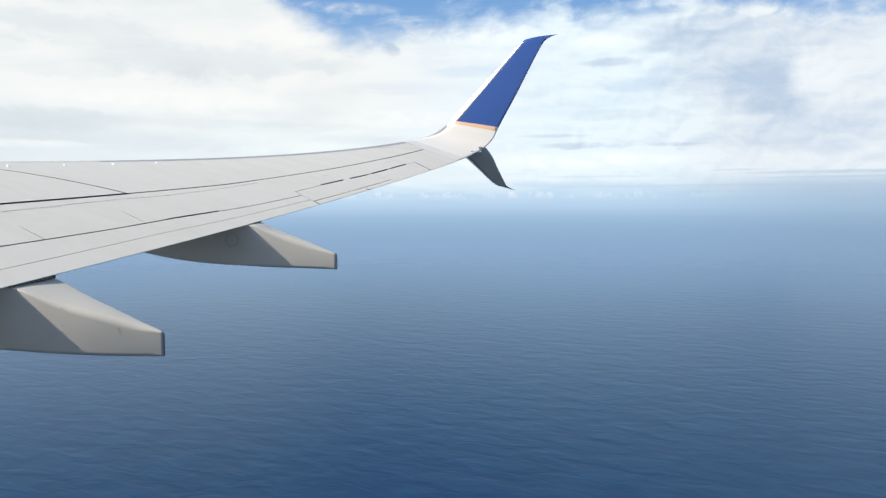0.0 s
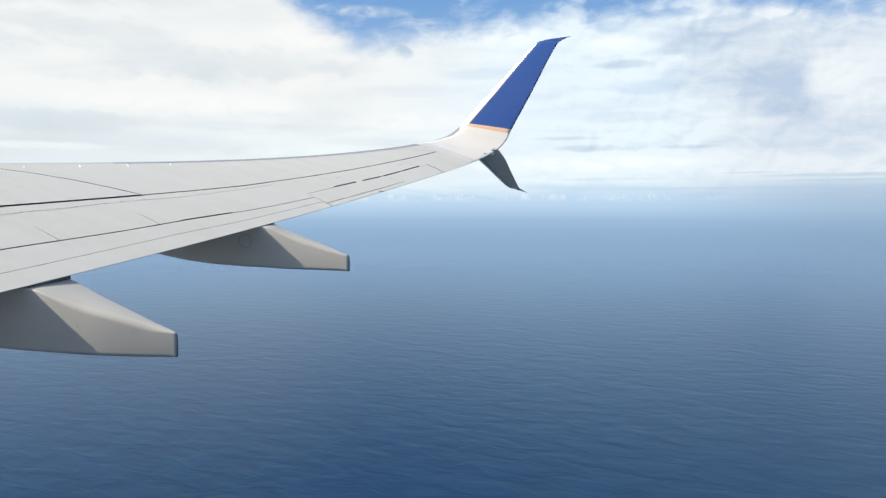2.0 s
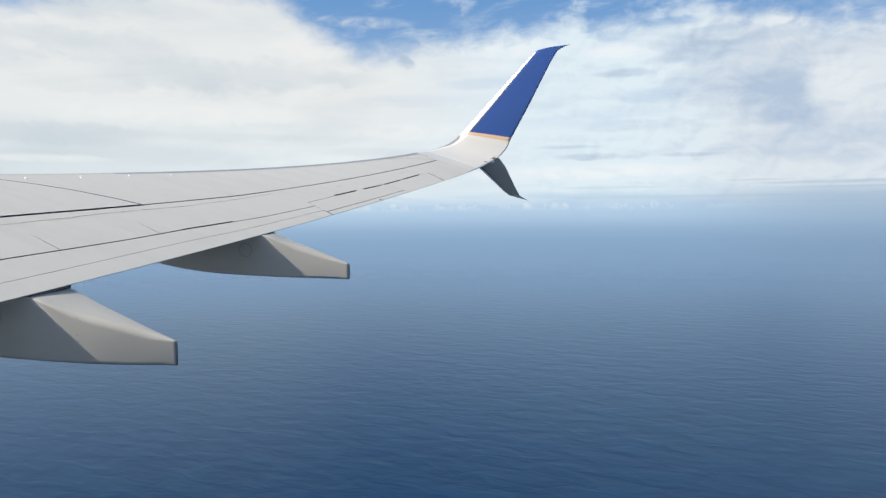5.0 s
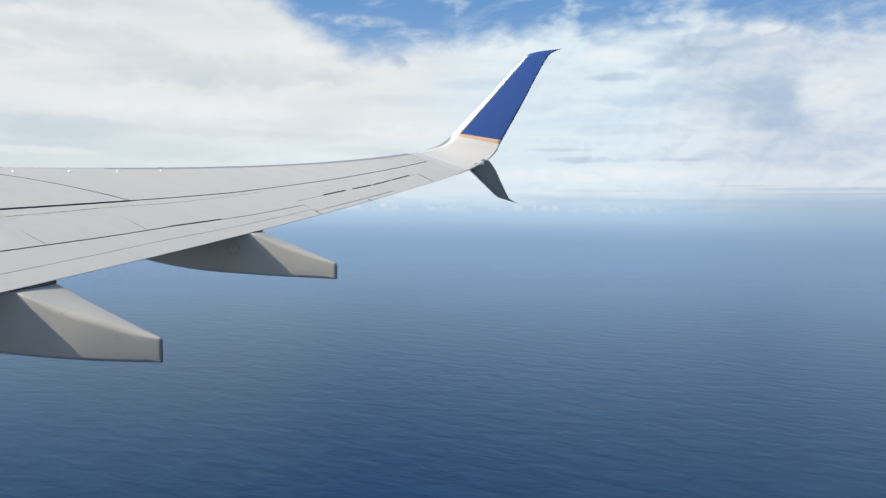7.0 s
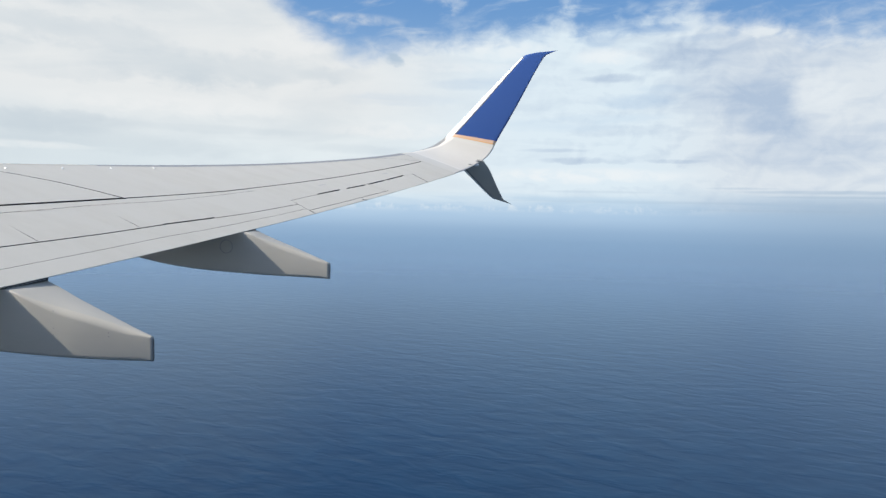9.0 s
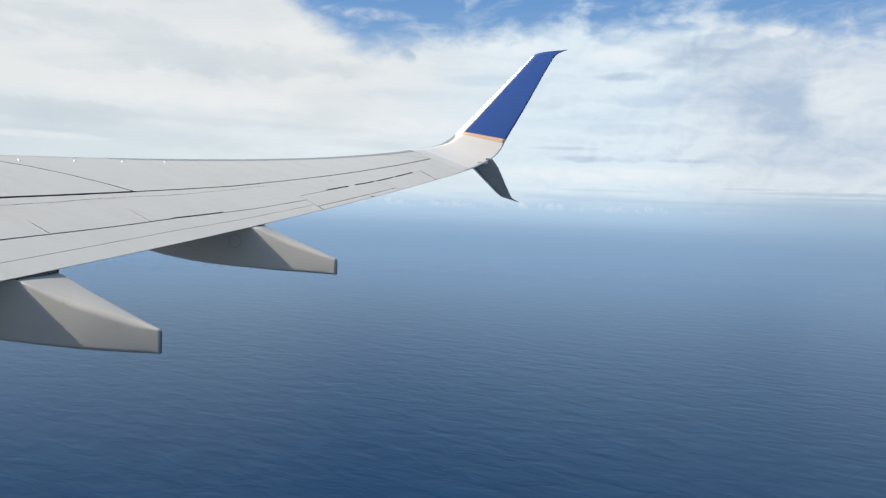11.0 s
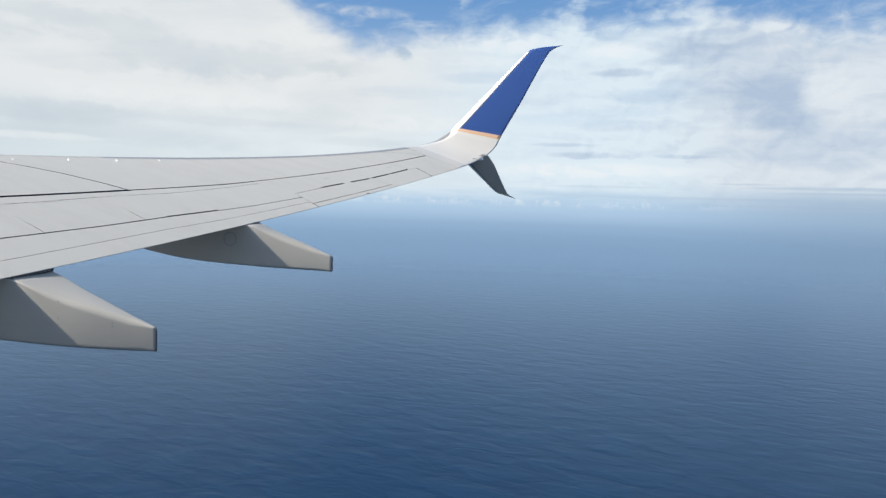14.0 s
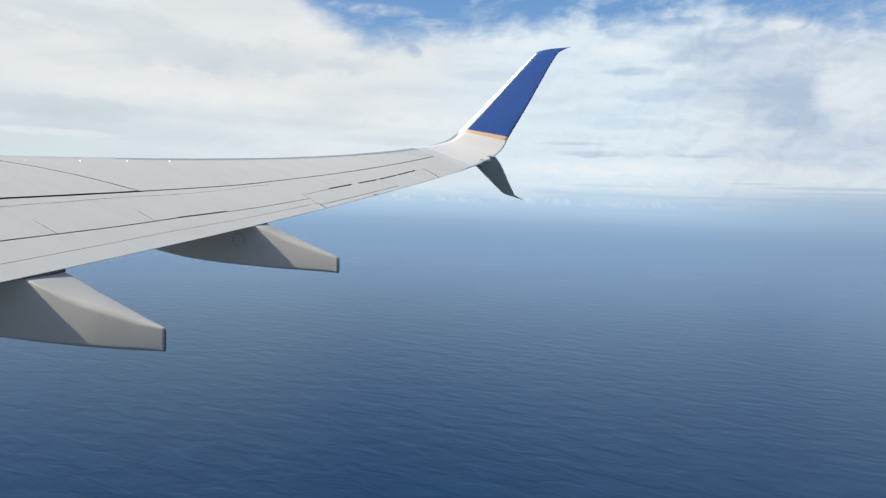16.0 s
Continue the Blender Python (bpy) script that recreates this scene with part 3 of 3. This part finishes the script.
# leading edge xyz, trailing edge xyz, share of the wing's thickness
WINGLET = [
    (*upper(END_Y, 0.0), *upper(END_Y, 1.0), 1.0),
    (-3.385, 14.95, 1.192, -2.095, 14.97, 0.890, 0.95),
    (-3.160, 15.33, 1.300, -1.891, 15.35, 1.048, 0.85),
    (-2.930, 15.57, 1.425, -1.770, 15.56, 1.156, 0.75),
    (-2.735, 15.74, 1.592, -1.645, 15.745, 1.335, 0.68),
    (-2.600, 15.85, 1.750, -1.530, 15.89, 1.61, 0.62),
    (-1.976, 16.07, 2.473, -1.160, 16.06, 2.330, 0.55),
    (-1.367, 16.23, 3.155, -0.790, 16.22, 3.090, 0.5),
    (-1.062, 16.31, 3.478, -0.620, 16.295, 3.410, 0.5),
    (-0.939, 16.33, 3.538, -0.545, 16.315, 3.500, 0.5),
    (-0.753, 16.335, 3.574, -0.460, 16.325, 3.550, 0.5),
    (-0.507, 16.34, 3.597, -0.380, 16.335, 3.586, 0.6),
    (-0.300, 16.34, 3.615, -0.286, 16.34, 3.615, 0.8),
]
STRAKE = [
    (-2.360, 15.33, 1.055, -1.775, 15.42, 1.105, 0.55),
    (-2.205, 15.45, 0.898, -1.650, 15.54, 0.915, 0.5),
    (-1.942, 15.68, 0.630, -1.545, 15.72, 0.660, 0.5),
    (-1.655, 15.92, 0.348, -1.420, 15.93, 0.375, 0.5),
    (-1.469, 15.98, 0.278, -1.360, 15.98, 0.290, 0.6),
    (-1.210, 16.03, 0.203, -1.199, 16.03, 0.203, 0.8),
]


def blade_point(stations, v, f, top):
    s = smooth_between(stations, v)
    a, b = Vector(s[:3]), Vector(s[3:6])
    s2, s1 = smooth_between(stations, min(v + 0.05, len(stations) - 1)), smooth_between(stations, max(v - 0.05, 0))
    span = Vector((s2[:3] + s2[3:6]) - (s1[:3] + s1[3:6]))
    along = b - a
    normal = along.cross(span).normalized()
    if v < 1.0:
        normal = normal.lerp(Vector((0, 0, 1)), 1 - v).normalized()
    h = profile_top(f) if top else profile_bottom(f)
    if not top:
        h *= lerp_table(v, [(0, 1.0), (2, 0.4)])
    return a + along * f + normal * (h * along.length * s[6])


def blade_part(name, stations, v0, v1, f0, f1, material, parent, label="", nv=16, nf=12, cap=False):
    """Skin of a blade between the stations v0 and v1. f0..f1: share of the chord, numbers or tables by v; f0 = None wraps the nose back to f1."""
    bm = bmesh.new()
    rows = []
    for i in range(nv + 1):
        v = v0 + (v1 - v0) * i / nv
        lo = lerp_table(v, f0) if isinstance(f0, list) else f0
        hi = lerp_table(v, f1) if isinstance(f1, list) else f1
        if lo is None:
            fs = [hi * (1 - k / nf) ** 2 for k in range(nf + 1)]
            ring = [blade_point(stations, v, f, True) for f in fs] + [blade_point(stations, v, f, False) for f in reversed(fs[:-1])]
        else:
            fs = [lo + (hi - lo) * (k / nf) ** (1.7 if lo == 0 else 1.0) for k in range(nf + 1)]
            ring = [blade_point(stations, v, f, True) for f in fs] + [blade_point(stations, v, f, False) for f in reversed(fs)]
        rows.append([bm.verts.new(p) for p in ring])
    grid_faces(bm, rows, closed=False)
    if cap:
        bm.faces.new(rows[-1])
    ob = part(name, bm, material, parent, label)
    return ob


ROOT_NOSE = [(0, 0.04), (0.5, 0.06), (1.0, 0.085), (2.0, 0.12), (3.0, 0.12), (3.8, 0.09), (4.3, 0.03), (4.62, 0.02)]
winglet = blade_part("winglet", WINGLET, 0.85, 4.68, ROOT_NOSE, 1.0, WHITE_PAINT, wing, "white winglet root curving up from the wing", nv=36, nf=30)
blade_part("root_skin", WINGLET, 0, 0.7, ROOT_NOSE, 1.0, ROOT_PAINT, winglet, "grey skin next to the wing", nv=6, nf=30)
# pale paint stands in for the curved sheen near the root's seam
blade_part("root_sheen", WINGLET, 0.7, 0.85, ROOT_NOSE, 1.0, SHEEN_PAINT, winglet, "pale band painted for the sheen at the seam", nv=3, nf=30)
# nose strip painted dark, as the shade along the bend
blade_part("root_leading_edge", WINGLET, 0, 4.68, None, ROOT_NOSE, ROOT_SHADE, winglet, "leading edge painted dark for the bend's shade", nv=40, nf=10)
NOSE = [(4.62, 0.14), (5.0, 0.13), (6.0, 0.135), (7.0, 0.11), (7.95, 0.07)]
blade_part("stripe_border", WINGLET, 4.68, 4.76, NOSE, 1.0, DEEP_STRIPE, winglet, "orange lower edge of the stripe", nv=2)
blade_part("stripe", WINGLET, 4.76, 4.92, NOSE, 1.0, PEACH_PAINT, winglet, "thin peach stripe", nv=4)
EDGE_SEAM = [(v, f + 0.035) for v, f in NOSE]
blade_part("edge_seam", WINGLET, 4.92, 7.95, NOSE, EDGE_SEAM, SEAM_GREY, winglet, "dark seam behind the bright edge", nv=30, nf=2)
blade_part("blue_panel", WINGLET, 4.92, 7.95, EDGE_SEAM, 1.0, BLUE_PAINT, winglet, "deep blue painted panel", nv=30, nf=16)
blade_part("leading_edge", WINGLET, 4.68, 7.95, None, NOSE, EDGE_METAL, winglet, "bright bare leading edge", nv=30, nf=8)
blade_part("tip_blade", WINGLET, 7.95, 12, 0.0, 1.0, BLUE_PAINT, winglet, "blue swept-back tip", nv=30, nf=14, cap=True)
STRAKE_NOSE = [(0, 0.09), (4, 0.09), (5, 0.03)]
STRAKE_BAND = [(0, 0.17), (4, 0.17), (5, 0.08)]
strake = blade_part("strake", STRAKE, 0, 5, STRAKE_BAND, 1.0, STRAKE_PAINT, wing, "grey strake pointing down below the wing tip", nv=34, nf=16, cap=True)
blade_part("strake_band", STRAKE, 0, 5, STRAKE_NOSE, STRAKE_BAND, STRAKE_EDGE, strake, "dark band behind the leading edge", nv=34, nf=3)
# white put on the edge for sunlight that the winglet root blocks
blade_part("strake_leading_edge", STRAKE, 0, 5, None, STRAKE_NOSE, BRIGHT_WHITE, strake, "leading edge painted white for its sunlit glint", nv=34, nf=6)


# ---------------------------------------------------------------- flap track fairings
def pod_ring(stations, at, edge_x):
    """Points round a pod at the station number at. Its top meets the flap's edge at edge_x and twists away behind it."""
    x, ya, yb, zt, zb = smooth_between(stations, at)
    w, h = (yb - ya) / 2, (zt - zb) / 2
    cy, cz = (ya + yb) / 2, (zt + zb) / 2
    k = min(1.0, max(0.0, (x - edge_x) / 0.5))
    k = k * k * (3 - 2 * k)
    r_top, r_low = min(0.014 + 0.040 * k, w * 0.75, h * 0.8), min(0.036, w * 0.85, h * 0.8)
    tilt = (0.14 + 0.06 * k) * min(1.0, (stations[-1][0] - x) / 1.2)
    k_crown = 0.15 + 0.85 * k
    ring = []
    for sy, sz, r, a0 in ((1, 1, r_top, 0), (-1, 1, r_top, 90), (-1, -1, r_low, 180), (1, -1, r_low, 270)):
        for m in range(7):
            t = radians(a0 + 15 * m)
            py = sy * (w - r) + r * math.cos(t)
            crown = 0.6 * k_crown * py * py - tilt * py if sz > 0 else 0.0
            ring.append((x, cy + py, cz + sz * (h - r) + r * math.sin(t) - crown))
    return ring


def fairing(stations, edge_x, label):
    """A long pod under the wing. Stations: x, inboard y, outboard y, top z, bottom z, from nose to tail."""
    bm = bmesh.new()
    rows = []
    count = 10 * (len(stations) - 1)
    for i in range(count + 1):
        rows.append([bm.verts.new(p) for p in pod_ring(stations, i * (len(stations) - 1) / count, edge_x)])
    grid_faces(bm, rows, True)
    bm.faces.new(rows[0])
    bm.faces.new(rows[-1])
    return part("flap_track_fairing", bm, FAIRING_PAINT, wing, label)


def tail_cap(st, parent):
    """The dark rounded plug at a fairing's end."""
    x, ya, yb, zt, zb = st
    bm = bmesh.new()
    rows = []
    for dx, inset in ((-0.001, 0.003), (0.003, 0.003), (0.009, 0.010)):
        w, h, r = (yb - ya) / 2 - inset, (zt - zb) / 2 - inset - 0.004, min(0.03, (yb - ya) * 0.38)
        ring = []
        for sy, sz, a0 in ((1, 1, 0), (-1, 1, 90), (-1, -1, 180), (1, -1, 270)):
            for k in range(5):
                t = radians(a0 + 22.5 * k)
                ring.append(bm.verts.new((x + dx, (ya + yb) / 2 + sy * (w - r) + r * math.cos(t), (zt + zb) / 2 - 0.006 + sz * (h - r) + r * math.sin(t))))
        rows.append(ring)
    grid_faces(bm, rows, True)
    bm.faces.new(rows[-1])
    part("end_cap", bm, CAP, parent, "dark grey end cap")


def slot_strip(x, y0, y1, parent):
    """A dark strip put into the gap between flap edge and fairing to darken it."""
    bm = bmesh.new()
    a = [Vector((x + 0.26 * (y - y0), y, z_trail(y))) for y in (y0, y1)]
    rows = []
    for dz, dx in ((-0.008, -0.10), (-0.008, -0.004), (-0.036, -0.004), (-0.036, -0.10)):
        rows.append([bm.verts.new(p + Vector((dx, 0, dz))) for p in a])
    rows.append(rows[0])
    grid_faces(bm, rows)
    seal = part("seal", bm, SEAL, parent, "dark strip in the slot", smooth=False)
    # short grey lips between the dark strips
    for k in range(9):
        y = y0 + (y1 - y0) * (k + 0.6) / 9.6
        bm = bmesh.new()
        bmesh.ops.create_cube(bm, size=1.0, matrix=Matrix.Translation((x + 0.26 * (y - y0) - 0.006, y, z_trail(y) - 0.0195)) @ Matrix.Diagonal((0.014, 0.030, 0.006, 1)))
        part("seal_lip", bm, CAP, seal, smooth=False)


def rivet(x, y, z, parent, r=0.008):
    bm = bmesh.new()
    bmesh.ops.create_cone(bm, cap_ends=True, segments=8, radius1=r, radius2=r * 0.7, depth=0.004,
                          matrix=pose(x, y, z, 90))
    part("rivet", bm, RIVET, parent, smooth=False)


def access_ring(x, y, z, radius, parent):
    """The raised sealant ring round a round access panel on a pod's inboard side."""
    bm = bmesh.new()
    rows = []
    for r, d in ((radius, 0.002), (radius, -0.002), (radius * 0.9, -0.002), (radius * 0.9, 0.002)):
        rows.append([bm.verts.new((x + r * math.cos(k * math.tau / 28), y + d, z + r * math.sin(k * math.tau / 28))) for k in range(28)])
    grid_faces(bm, rows, True)
    part("access_ring", bm, RING, parent, "round access panel outline", smooth=False)


POD_IN = [(-7.9, 5.50, 5.60, -0.06, -0.30), (-7.2, 5.42, 5.67, -0.07, -0.69), (-6.2, 5.375, 5.71, -0.25, -1.065), (-5.4, 5.325, 5.74, -0.46, -1.206),
          (-4.81, 5.325, 5.74, -0.650, -1.250), (-4.58, 5.325, 5.74, -0.692, -1.260), (-4.4, 5.327, 5.735, -0.747, -1.267), (-4.0, 5.358, 5.66, -0.872, -1.282), (-3.6, 5.417, 5.575, -1.002, -1.291),
          (-3.346, 5.462, 5.496, -1.083, -1.290)]
POD_OUT = [(-6.7, 8.31, 8.43, 0.18, 0.02), (-6.2, 8.27, 8.47, 0.12, -0.34), (-5.7, 8.25, 8.49, 0.05, -0.54), (-5.29, 8.24, 8.5, -0.03, -0.635), (-4.9, 8.24, 8.5, -0.10, -0.71),
           (-4.53, 8.24, 8.5, -0.18, -0.756), (-4.16, 8.24, 8.5, -0.255, -0.781), (-3.83, 8.24, 8.5, -0.277, -0.795), (-3.6, 8.245, 8.49, -0.355, -0.806),
           (-3.2, 8.265, 8.445, -0.485, -0.816), (-2.776, 8.295, 8.345, -0.636, -0.829)]
for stations, label in ((POD_IN, "long light grey fairing under the wing's flap"), (POD_OUT, "smaller light grey fairing further along the flap")):
    edge = TE_X + TE_SWEEP * (stations[4][1] + stations[4][2]) / 2
    pod = fairing(stations, edge, label)
    tail_cap(stations[-1], pod)
    ya, yb = stations[-4][1], stations[-4][2]
    slot_strip(TE_X + TE_SWEEP * ya, ya + 0.01, yb - 0.01, pod)
    if stations is POD_IN:
        access_ring(-4.99, 5.324, -0.885, 0.10, pod)
        for x, z in ((-4.17, -0.885), (-4.17, -1.03), (-4.17, -1.085), (-3.70, -1.055), (-3.70, -1.085)):
            rivet(x, 5.341 if x < -4 else 5.399, z, pod, 0.0045)
    else:
        access_ring(-4.07, 8.239, -0.47, 0.085, pod)

# clear lamp housing where strake and wing tip meet
bm = bmesh.new()
bmesh.ops.create_uvsphere(bm, u_segments=16, v_segments=10, radius=0.034, matrix=Matrix.Translation((-1.93, 15.36, 1.02)) @ Matrix.Diagonal((2.0, 1.0, 0.9, 1)))
part("position_light", bm, BRIGHT_WHITE, wing, "small clear position light")


# ---------------------------------------------------------------- small marks on the skin
def smear(name, y0, y1, table, wide, material, label, seed):
    """A thin ragged patch lying on the skin along a line of chord shares."""
    rng = random.Random(seed)
    bm = bmesh.new()
    rows = []
    n = max(3, int((y1 - y0) / 0.03))
    for k in range(n + 1):
        y = y0 + (y1 - y0) * k / n
        u = (lerp_table(y, table) if isinstance(table, list) else table) + rng.uniform(-0.3, 0.3) * wide / chord(y)
        h = wide * rng.uniform(0.12, 0.55) * (1 if 0 < k < n else 0.2) / chord(y)
        rows.append([bm.verts.new(upper(y, u - h, -0.002)), bm.verts.new(upper(y, u + h, -0.002))])
    grid_faces(bm, rows)
    part(name, bm, material, wing, label)


bm = bmesh.new()
rows = []
for k in range(13):
    q = k / 12
    y, u = 13.55 + 0.87 * q, 0.225 + 0.285 * q ** 1.6
    rows.append([bm.verts.new(upper(y, u - 0.004, -0.0015)), bm.verts.new(upper(y, u + 0.004, -0.0015))])
grid_faces(bm, rows)
part("tip_joint", bm, RING, wing, "fine curved joint near the wing tip")
SCUFF = plain("brownish_scuff", (0.43, 0.39, 0.345), 0.7)
PLATE = plain("grey_plate", (0.36, 0.355, 0.35), 0.5)
smear("sealant_smear", 6.60, 6.95, 0.6395, 0.034, SCUFF, "worn brownish sealant", 3)
smear("sealant_smear", 7.343, 7.77, [(7.343, 0.639), (7.77, 0.6425)], 0.032, SCUFF, "worn brownish sealant", 5)
smear("sealant_smear", 6.171, 6.40, 0.639, 0.028, SCUFF, "worn brownish sealant", 8)
smear("access_plate", 10.958, 11.136, 0.687, 0.035, PLATE, "small grey access plate", 11)
smear("access_plate", 12.781, 12.946, 0.655, 0.03, PLATE, "small grey access plate", 12)


def wick(base, reach):
    """A static discharge wick trailing from an edge."""
    bm = bmesh.new()
    way = Vector(reach)
    turn = way.to_track_quat("Z", "Y").to_matrix().to_4x4()
    bmesh.ops.create_cone(bm, cap_ends=True, segments=8, radius1=0.005, radius2=0.003, depth=way.length,
                          matrix=Matrix.Translation(Vector(base) + way * 0.5) @ turn)
    bmesh.ops.create_cone(bm, cap_ends=True, segments=8, radius1=0.007, radius2=0.006, depth=0.03,
                          matrix=Matrix.Translation(Vector(base)) @ turn)
    part("static_wick", bm, SEAL, wing, "thin dark static wick")


wick(upper(11.04, 0.99) + Vector((0, 0, 0.002)), (0.06, 0.0, -0.008))
for v in (1.6, 2.45):
    wick(blade_point(WINGLET, v, 0.935, True) + Vector((0, 0, 0.004)), (0.06, 0.015, 0.0))
